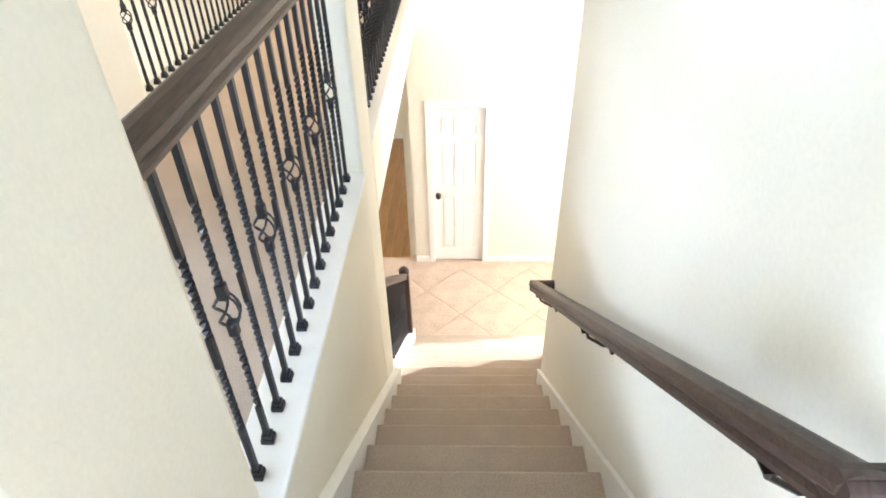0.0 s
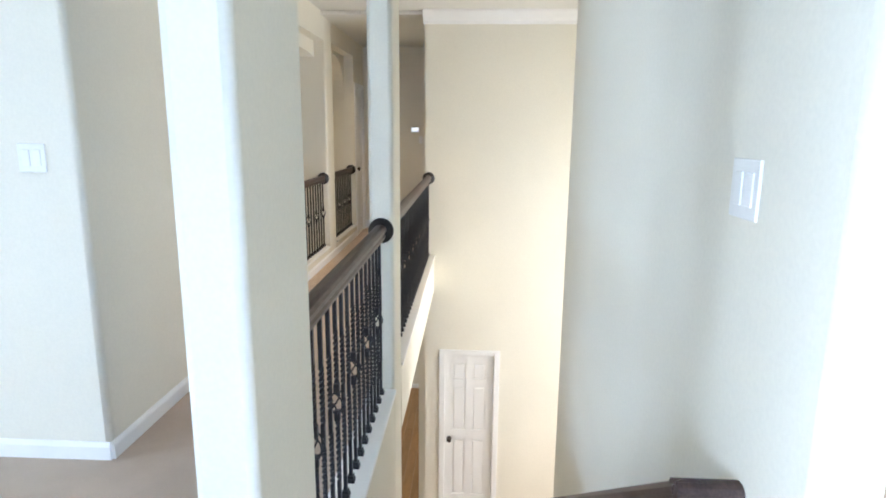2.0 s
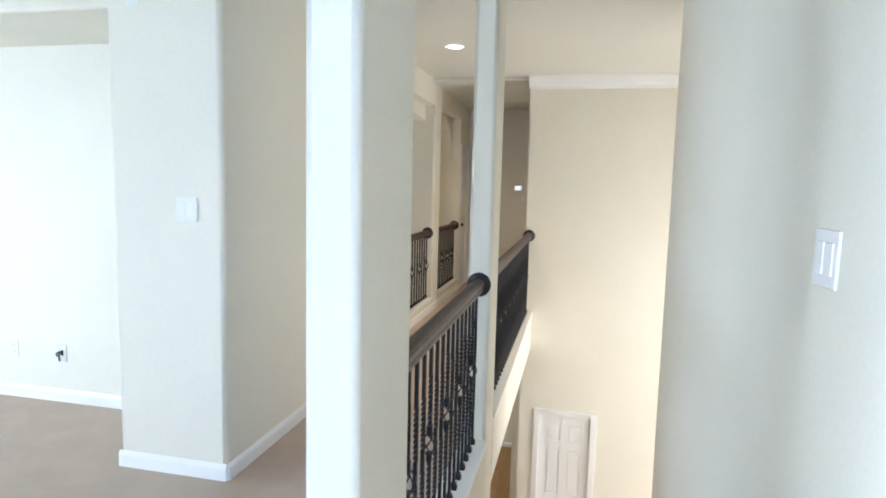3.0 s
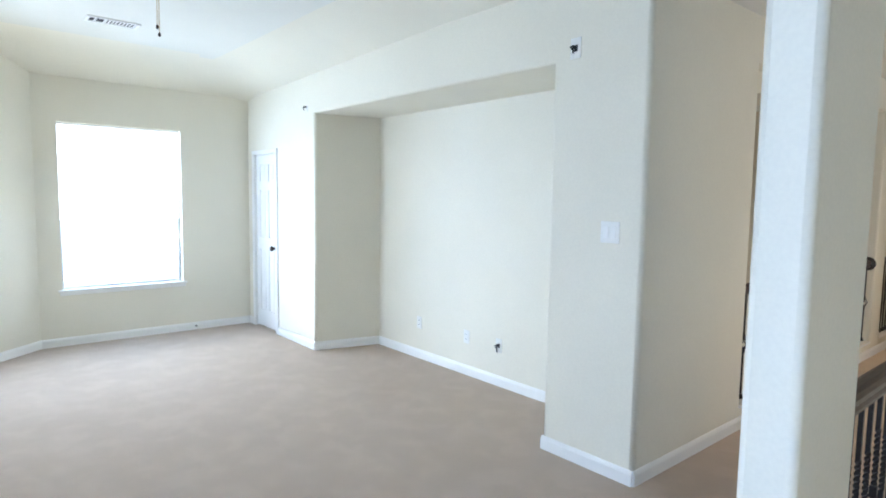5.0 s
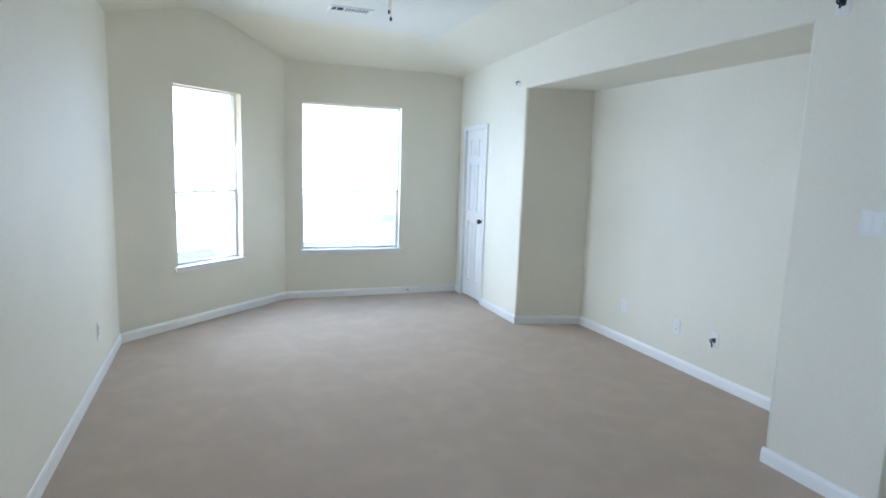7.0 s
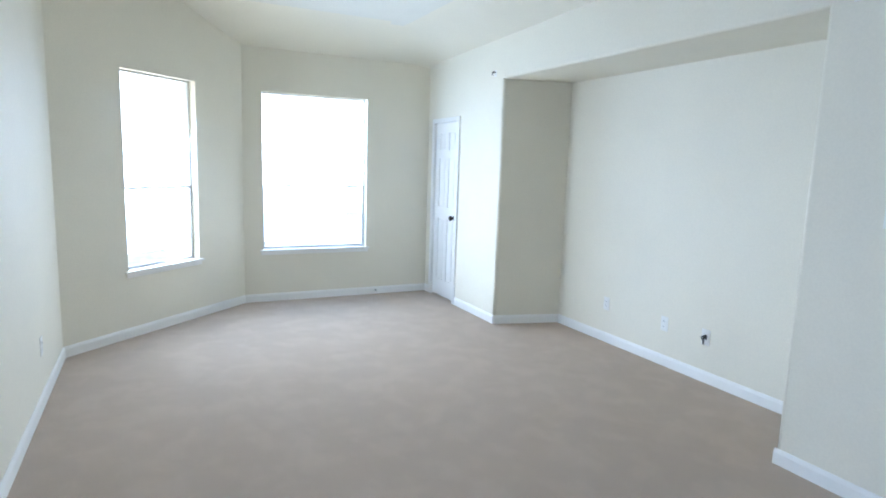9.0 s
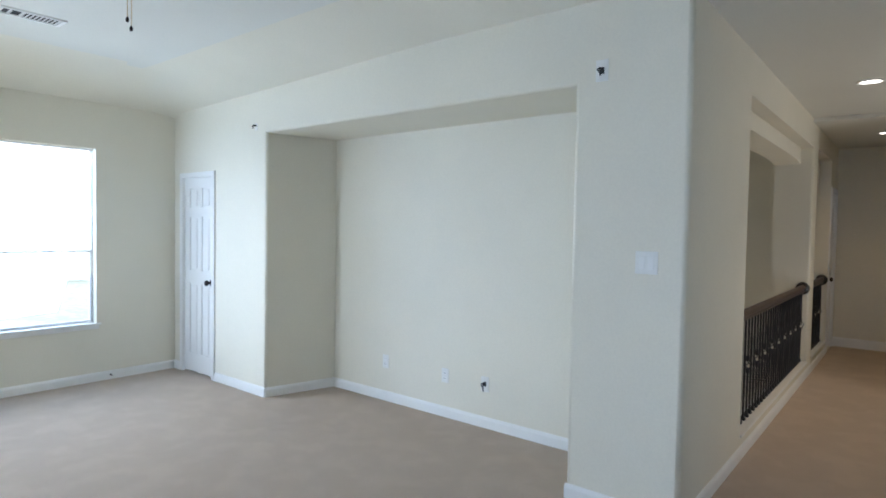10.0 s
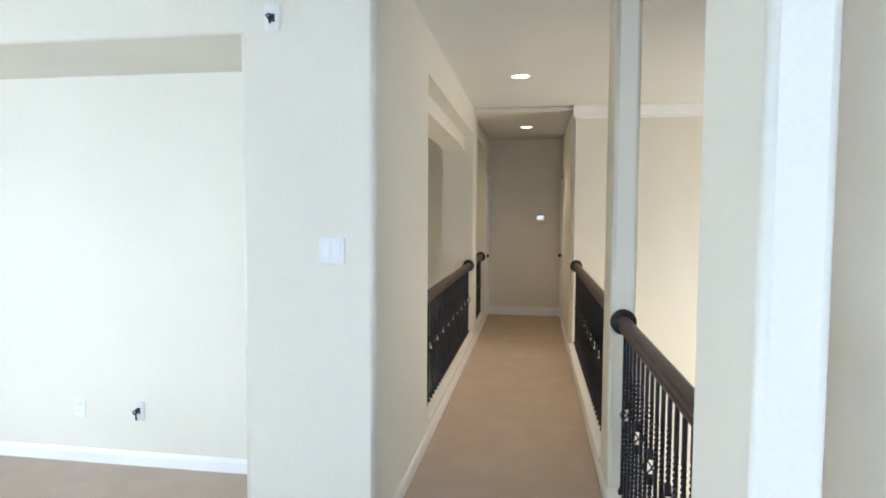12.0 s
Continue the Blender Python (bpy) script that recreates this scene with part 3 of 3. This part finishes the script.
def rosette(parent, place, m):
    part("rosette", lathe(bmesh.new(), [(0.066, 0.0), (0.066, 0.010), (0.058, 0.018), (0.046, 0.022), (0.044, 0.03), (0.0, 0.032)], Matrix.Translation(place) @ m, 24), EBONY, parent, "round near-black wooden rosette", smooth=True)


def level_railing(label, x, y0, y1, sill, top, count, first_basket, lead=None, step=None):
    """A level iron railing along the hall, with a wooden top rail let into the wall by a rosette."""
    r = thing("railing", label, "railing", "railings of the upper hall", Matrix.Translation((x, y0, sill)))
    h = top - 0.066 - sill
    length = y1 - y0
    part("top_rail", extrude_profile(bmesh.new(), RAILP, (0, 0.002, h), (0, length - 0.003, h), (1, 0, 0)), WOOD, r, "dark stained wooden top rail")
    rosette(r, (0, length - 0.002, h + 0.033), Matrix.Rotation(radians(90), 4, "X"))
    plain, fancy, bask = bar_mesh("baluster", h, 1), bar_mesh("baluster", h, 0), basket_mesh(h)
    for k in range(count):
        is_basket = k % 3 == first_basket
        b = new("baluster", fancy if is_basket else plain)
        b.parent = r
        b.location = (0, (k + 0.5) * length / count if lead is None else lead + k * step, 0)
        s = new("shoe", SHOE)
        s.parent = b
        if is_basket:
            c = new("basket", bask)
            c.parent = b
    return r


CX = (RX0 + RX1) / 2
level_railing("black iron stair railing with twisted bars and baskets", CX, COL[1], COL[2], 0.088, 0.992, 16, 2, 0.010, 0.0996)
level_railing("black iron bridge railing above the foyer", CX, COL[3], DY, 0.108, 0.990, 31, 1)
level_railing("black iron hall railing under the wide arch", HX - TH / 2, POST[0], POST[1], 0.162, 0.962, 29, 1)
level_railing("short black iron hall railing under the round arch", HX - TH / 2, POST[2], POST[3], 0.162, 0.962, 12, 1)

# open railing at the stair's foot
foot = thing("stair_railing", "sloping black iron railing with a newel at the stair's foot", "railing")


def nose(y):
    return -RISE - SLOPE * (y - Y0 - RUN)


part("top_rail", extrude_profile(bmesh.new(), RAILP, (0.01, 7.43, nose(7.43) + 0.76), (0.01, 8.70, nose(8.70) + 0.76), (1, 0, 0)), WOOD, foot, "dark stained wooden top rail")
bm = boxes((-0.03, 0.05, 8.70, 8.78, nose(8.74) + 0.04, nose(8.74) + 0.83), bevel=0.006)
lathe(bm, [(0.03, 0), (0.045, 0.012), (0.045, 0.03), (0.03, 0.05), (0.008, 0.058)], Matrix.Translation((0.01, 8.74, nose(8.74) + 0.83)), 16)
part("newel_post", bm, WOOD, foot, "dark stained newel post")
for k in range(13):
    y = 7.47 + k * 0.098
    b = new("baluster", bar_mesh("baluster", 0.715, 1))
    b.parent = foot
    b.location = (0.01, y, nose(y) + 0.06)

# wall handrail
rail = thing("handrail", "dark stained wooden handrail on the stair wall", "handrail")


def rail_z(y):
    return 0.828 - 0.709 * (y - 5.12)


part("rail", extrude_profile(bmesh.new(), RAILP, (0.885, 5.195, rail_z(5.195) - 0.033), (0.885, 7.30, rail_z(7.30) - 0.033), (1, 0, 0)), WOOD, rail)
for y in (5.20, 7.29):
    bm = extrude_profile(bmesh.new(), [(u * 0.75, w * 0.76) for u, w in RAILP], (0.858, y, rail_z(y) - 0.022), (SX - 0.001, y, rail_z(y) - 0.022), (0, 1, 0))
    part("end_return", bm, WOOD, rail, "short return of the rail into the wall")
for y in (5.33, 6.25, 7.16):
    bm = tube(bmesh.new(), [(SX - 0.008, y, rail_z(y) - 0.13), (SX - 0.03, y, rail_z(y) - 0.125), (0.90, y, rail_z(y) - 0.085), (0.885, y, rail_z(y) - 0.032)], 0.006, 8)
    lathe(bm, [(0.028, 0), (0.026, 0.006), (0.012, 0.01)], Matrix.Translation((SX - 0.001, y, rail_z(y) - 0.13)) @ Matrix.Rotation(radians(-90), 4, "Y"), 14)
    box(bm, 0.868, 0.902, y - 0.03, y + 0.03, rail_z(y) - 0.038, rail_z(y) - 0.034)
    part("bracket", bm, BRONZE, rail, "dark bronze bracket", smooth=False)


# ---- plates, outlets, small fixtures ----
def wall_plate(name, m, gangs, label, rocker=True):
    """A switch plate; local x along the wall, y out of it."""
    w = 0.07 + 0.046 * (gangs - 1)
    t = thing(name, label, "light switch", m=m)
    part("plate", boxes((-w / 2, w / 2, 0.0, 0.006, -0.058, 0.058), bevel=0.0025), PLASTIC, t)
    for g in range(gangs):
        x = (g - (gangs - 1) / 2) * 0.046
        bm = bmesh.new()
        box(bm, x - 0.016, x + 0.016, 0.004, 0.0085, -0.033, 0.033, bevel=0.002)
        part("rocker", bm, TRIM, t)
    return t


def facing(x, y, z, deg):
    return Matrix.Translation((x, y, z)) @ Matrix.Rotation(radians(deg), 4, "Z")


wall_plate("light_switch", facing(-1.336, NY, 1.342, 180), 2, "white double rocker switch on the wall end")
wall_plate("light_switch", facing(SX, 5.312, 1.36, 90), 2, "white double rocker switch on the stair wall")


def outlet(m, label):
    t = thing("wall_outlet", label, "outlet", m=m)
    part("plate", boxes((-0.035, 0.035, 0, 0.005, -0.057, 0.057), bevel=0.002), PLASTIC, t)
    for z in (-0.02, 0.02):
        part("socket", lathe(bmesh.new(), [(0.016, 0), (0.016, 0.003), (0.0, 0.0032)], Matrix.Translation((0, 0.005, z)) @ Matrix.Rotation(radians(-90), 4, "X"), 14), TRIM, t)
        # raised dark blocks paint the shade inside the slots
        for x in (-0.006, 0.006):
            part("slot", boxes((x - 0.0012, x + 0.0012, 0.0075, 0.0088, z - 0.005, z + 0.005)), DARK, t)


outlet(facing(-3.15, NB, 0.33, 180), "white outlet on the niche wall")
outlet(facing(-3.81, NB, 0.34, 180), "white outlet on the niche wall")
outlet(facing(-4.03, SY, 0.35, 0), "white outlet on the plain wall")
outlet(facing(-1.90, SY, 0.38, 0), "white outlet on the plain wall")


def cable_box(m, label, drop):
    """An open wall box with a short black cable hanging out."""
    t = thing("cable_box", label, "cable outlet", m=m)
    part("plate", boxes((-0.035, -0.013, 0, 0.005, -0.057, 0.057), (0.013, 0.035, 0, 0.005, -0.057, 0.057), (-0.013, 0.013, 0, 0.005, 0.018, 0.057), (-0.013, 0.013, 0, 0.005, -0.057, -0.018), bevel=0.0015), PLASTIC, t)
    # flat dark sheet on the wall paints the shade inside the open box
    part("recess_shade", boxes((-0.0128, 0.0128, 0.0005, 0.002, -0.0178, 0.0178)), DARK, t)
    part("cable", tube(bmesh.new(), [(0, 0.002, 0.0), (0.006, 0.022, 0.011), (0.013, 0.034, 0.002), (0.004, 0.038, -0.011), (-0.009, 0.032, -0.004), (-0.004, 0.028, 0.008), (0.003, 0.026, -0.012), (0.0, 0.024, -drop)], 0.005, 6), DARK, t, "black cable end", smooth=True)


cable_box(facing(-2.765, NB, 0.33, 180), "white cable outlet with a dangling black cable", 0.05)
cable_box(facing(-1.603, NY, 2.352, 180), "open speaker wire box high on the wall", 0.03)
t = thing("speaker_mount", "small white speaker bracket high on the wall", "speaker bracket", m=facing(-4.79, NY, 2.354, 180))
part("plate", boxes((-0.018, 0.018, 0, 0.004, -0.03, 0.03), bevel=0.0015), PLASTIC, t)
part("arm", tube(bmesh.new(), [(0, 0.003, 0.01), (0, 0.03, 0.01), (0, 0.038, 0.0), (0, 0.036, -0.02)], 0.007, 8), BRONZE, t, smooth=True)

t = thing("thermostat", "small lit thermostat on the hall's end wall", "thermostat", m=facing(-0.375, EY, 1.47, 180))
part("housing", boxes((-0.065, 0.065, 0, 0.022, -0.045, 0.045), bevel=0.006), PLASTIC, t)
part("display", boxes((-0.045, 0.045, 0.022, 0.0235, -0.02, 0.03)), SCREEN, t, "glowing display")
t = thing("alarm_keypad", "small white keypad below the thermostat", "keypad", m=facing(-0.295, EY, 1.33, 180))
part("housing", boxes((-0.03, 0.03, 0, 0.018, -0.055, 0.055), bevel=0.005), PLASTIC, t)
part("keys", boxes((-0.02, 0.02, 0.018, 0.02, -0.04, 0.01), bevel=0.001), TRIM, t)


def downlight(x, y, z, watts):
    t = thing("recessed_light", "lit round recessed ceiling light with white trim", "ceiling light", "recessed hall lights", Matrix.Translation((x, y, z)))
    bm = bmesh.new()
    n = 28
    rings = [[bm.verts.new((r * math.cos(2 * math.pi * k / n), r * math.sin(2 * math.pi * k / n), h)) for k in range(n)] for r, h in ((0.095, 0.0), (0.093, -0.007), (0.078, -0.009), (0.072, -0.002))]
    for a, b in zip(rings, rings[1:]):
        for k in range(n):
            bm.faces.new((a[k], a[(k + 1) % n], b[(k + 1) % n], b[k]))
    part("trim_ring", bm, TRIM, t, smooth=True)
    part("lamp", lathe(bmesh.new(), [(0.072, -0.0015), (0.05, -0.004), (0.0, -0.005)], Matrix.Identity(4), 24), LAMP, t, "glowing lamp")
    lamp = new("downlight_beam", bpy.data.lights.new("downlight_beam", "SPOT"))
    lamp.data.energy, lamp.data.color, lamp.data.spot_size, lamp.data.spot_blend, lamp.data.shadow_soft_size = watts, (1.0, 0.72, 0.42), radians(115), 0.9, 0.06
    lamp.matrix_world = look((x, y, z - 0.03), (x, y + 0.001, 0))


downlight(-0.595, 9.1, TOP, 98)
downlight(-0.58, 11.7, 2.64, 36)

t = thing("door_stop", "small white spring door stop on the baseboard", "door stop", m=facing(WX + 0.014, 5.85, 0.045, -90))
part("spring", lathe(bmesh.new(), [(0.007, 0.0), (0.009, 0.004), (0.005, 0.008), (0.005, 0.06)], Matrix.Rotation(radians(-90), 4, "X"), 10), BRONZE, t, smooth=True)
part("tip", lathe(bmesh.new(), [(0.007, 0.06), (0.008, 0.066), (0.008, 0.074), (0.004, 0.078)], Matrix.Rotation(radians(-90), 4, "X"), 10), PLASTIC, t, smooth=True)

# ---- ceiling fan, register, detector ----
FAN = (-3.13, 4.72)
fan = thing("ceiling_fan", "ceiling fan with dark wooden blades and pull chains", "ceiling fan", m=Matrix.Translation((*FAN, 2.88)))
part("canopy", lathe(bmesh.new(), [(0.07, 0.0), (0.068, -0.015), (0.04, -0.022), (0.03, -0.026), (0.03, -0.03)], Matrix.Identity(4)), BRASS, fan, smooth=True)
part("motor", lathe(bmesh.new(), [(0.03, -0.026), (0.10, -0.030), (0.12, -0.045), (0.12, -0.080), (0.09, -0.098), (0.05, -0.105), (0.05, -0.113), (0.035, -0.122), (0.022, -0.127), (0.0, -0.129)], Matrix.Identity(4), 24), BRASS, fan, "brass motor housing", smooth=True)
blade = bmesh.new()
out = [(0.17, -0.045), (0.25, -0.058), (0.5, -0.068), (0.60, -0.06), (0.635, -0.03), (0.64, 0.0), (0.635, 0.03), (0.60, 0.06), (0.5, 0.068), (0.25, 0.058), (0.17, 0.045)]
prism(blade, out, -0.004, 0.004)
bmesh.ops.transform(blade, matrix=Matrix.Rotation(radians(11), 4, "X"), verts=blade.verts)
first = part("blade", blade, BLADE, fan, "dark reddish wooden blade")
arm = part("blade_iron", boxes((0.09, 0.20, -0.016, 0.016, -0.010, -0.004), bevel=0.002), BRASS, first)
for k in range(5):
    b = first if k == 0 else new("blade", first.data)
    b.parent = fan
    b.matrix_basis = Matrix.Translation((0, 0, -0.045)) @ Matrix.Rotation(radians(127 + 72 * k), 4, "Z")
    if k:
        b["label"] = "dark reddish wooden blade"
        c = new("blade_iron", arm.data)
        c.parent = b
for dx, low in ((-0.020, -0.425), (0.020, -0.475)):
    ch = part("pull_chain", tube(bmesh.new(), [(dx, 0, -0.118), (dx, 0.002, -0.16), (dx, 0.0, low)], 0.0018, 5), BRASS, fan)
    part("fob", lathe(bmesh.new(), [(0.003, 0), (0.007, -0.006), (0.008, -0.016), (0.004, -0.024)], Matrix.Translation((dx, 0, low)), 10), BRONZE, ch)

vent = thing("ceiling_vent", "white louvred ceiling register with open slats", "air vent", m=Matrix.Translation((-4.955, 4.86, 2.88)))
part("frame", boxes((-0.085, 0.085, -0.19, -0.165, -0.010, 0.0), (-0.085, 0.085, 0.165, 0.19, -0.010, 0.0), (-0.085, -0.06, -0.165, 0.165, -0.010, 0.0), (0.06, 0.085, -0.165, 0.165, -0.010, 0.0), bevel=0.002), TRIM, vent)
# dark sheet above the slats paints the shade in the duct
part("duct_shade", boxes((-0.06, 0.06, -0.165, 0.165, -0.002, -0.0005)), DARK, vent)
part("divider", boxes((-0.06, 0.06, -0.062, -0.056, -0.009, -0.003)), TRIM, vent)
for k in (1, 4, 5, 6, 7, 8, 9, 10, 11, 12):
    open_half = k < 4
    bm = boxes((-0.06, 0.06, -0.0105, 0.0105, -0.0006, 0.0006))
    bmesh.ops.transform(bm, matrix=Matrix.Translation((0, -0.15 + k * 0.0252, -0.008)) @ Matrix.Rotation(radians(-70 if open_half else 22), 4, "X"), verts=bm.verts)
    part("slat", bm, TRIM, vent)
det = thing("smoke_detector", "small round white detector on the ceiling", "smoke detector", m=Matrix.Translation((-4.54, 3.71, 2.88)))
part("housing", lathe(bmesh.new(), [(0.055, 0), (0.055, -0.012), (0.045, -0.026), (0.02, -0.03), (0.0, -0.03)], Matrix.Identity(4)), PLASTIC, det, smooth=True)

# ---- outdoors ----
structure("ground", boxes((-400, 300, -300, 300, LOW - 0.6, LOW - 0.4)), GROUND, "pale lawn and paving round the house", "ground")

# backdrop glows by itself for overexposed daylight; its lower band paints pale trees
OUTDOORS = glowing("glowing_outdoors", (0.93, 0.98, 1.0), 6.0)
hn, hl = OUTDOORS.node_tree.nodes, OUTDOORS.node_tree.links.new
co = hn.new("ShaderNodeTexCoord")
up = hn.new("ShaderNodeSeparateXYZ")
hl(co.outputs["Object"], up.inputs[0])
puffs = hn.new("ShaderNodeTexNoise")
puffs.inputs["Scale"].default_value, puffs.inputs["Detail"].default_value = 0.22, 5.0
hl(co.outputs["Object"], puffs.inputs["Vector"])
skyline = hn.new("ShaderNodeMath")
skyline.operation = "MULTIPLY_ADD"
skyline.inputs[1].default_value, skyline.inputs[2].default_value = -26.0, 9.0
hl(puffs.outputs[0], skyline.inputs[0])
above = hn.new("ShaderNodeMath")
above.operation = "ADD"
hl(up.outputs[2], above.inputs[0])
hl(skyline.outputs[0], above.inputs[1])
edge = hn.new("ShaderNodeMapRange")
edge.interpolation_type = "SMOOTHSTEP"
edge.inputs[1].default_value, edge.inputs[2].default_value = -4.5, 1.5
hl(above.outputs[0], edge.inputs[0])
tint = hn.new("ShaderNodeMix")
tint.data_type = "RGBA"
tint.inputs[6].default_value, tint.inputs[7].default_value = (0.24, 0.275, 0.27, 1), (0.93, 0.98, 1.0, 1)
hl(edge.outputs[0], tint.inputs[0])
hl(tint.outputs[2], OUTDOORS.node_tree.nodes["Principled BSDF"].inputs["Emission Color"])
bm = bmesh.new()
prism(bm, [(60 * math.cos(a), 60 * math.sin(a)) for a in [math.pi * (0.55 + 0.9 * k / 24) for k in range(25)]] + [(60.5 * math.cos(a), 60.5 * math.sin(a)) for a in [math.pi * (1.45 - 0.9 * k / 24) for k in range(25)]], -8, 45)
structure("backdrop", bm, OUTDOORS, "glowing backdrop of washed-out sky and treeline beyond the windows", "backdrop")

# ---- floor pieces ----
foyer = bpy.data.objects["floor_foyer"]
S = 0.56
tm = bpy.data.meshes.new("tile")
bm = boxes((-S / 2 + 0.002, S / 2 - 0.002, -S / 2 + 0.002, S / 2 - 0.002, -0.012, 0.0), bevel=0.002)
bm.to_mesh(tm)
bm.free()
tm.materials.append(TILE)
for a in range(-14, 15):
    for b in range(-14, 15):
        x, y = 0.9 + (a - b) * S * 0.7071, 9.6 + (a + b) * S * 0.7071
        if -1.6 < x < 3.3 and 7.4 < y < (DY if x > 0.1 else 10.3):
            t = new("tile", tm)
            t.parent = foyer
            t.location, t.rotation_euler = (x, y, LOW), (0, 0, radians(45))
planks = []
for half in (0.6, 0.3):
    pm = bpy.data.meshes.new("plank")
    bm = boxes((-0.0585, 0.0585, -half, half, -0.009, 0.003), bevel=0.0015)
    bm.to_mesh(pm)
    bm.free()
    pm.materials.append(PLANK)
    planks.append((half, pm))
for a in range(10):
    y, b = 10.64, a % 2
    while y < 13.9:
        half, pm = planks[b]
        p = new("plank", pm)
        p.parent = foyer
        p.location = (-1.26 + a * 0.12, y + half, LOW + 0.001)
        y, b = y + 2 * half + 0.003, 0
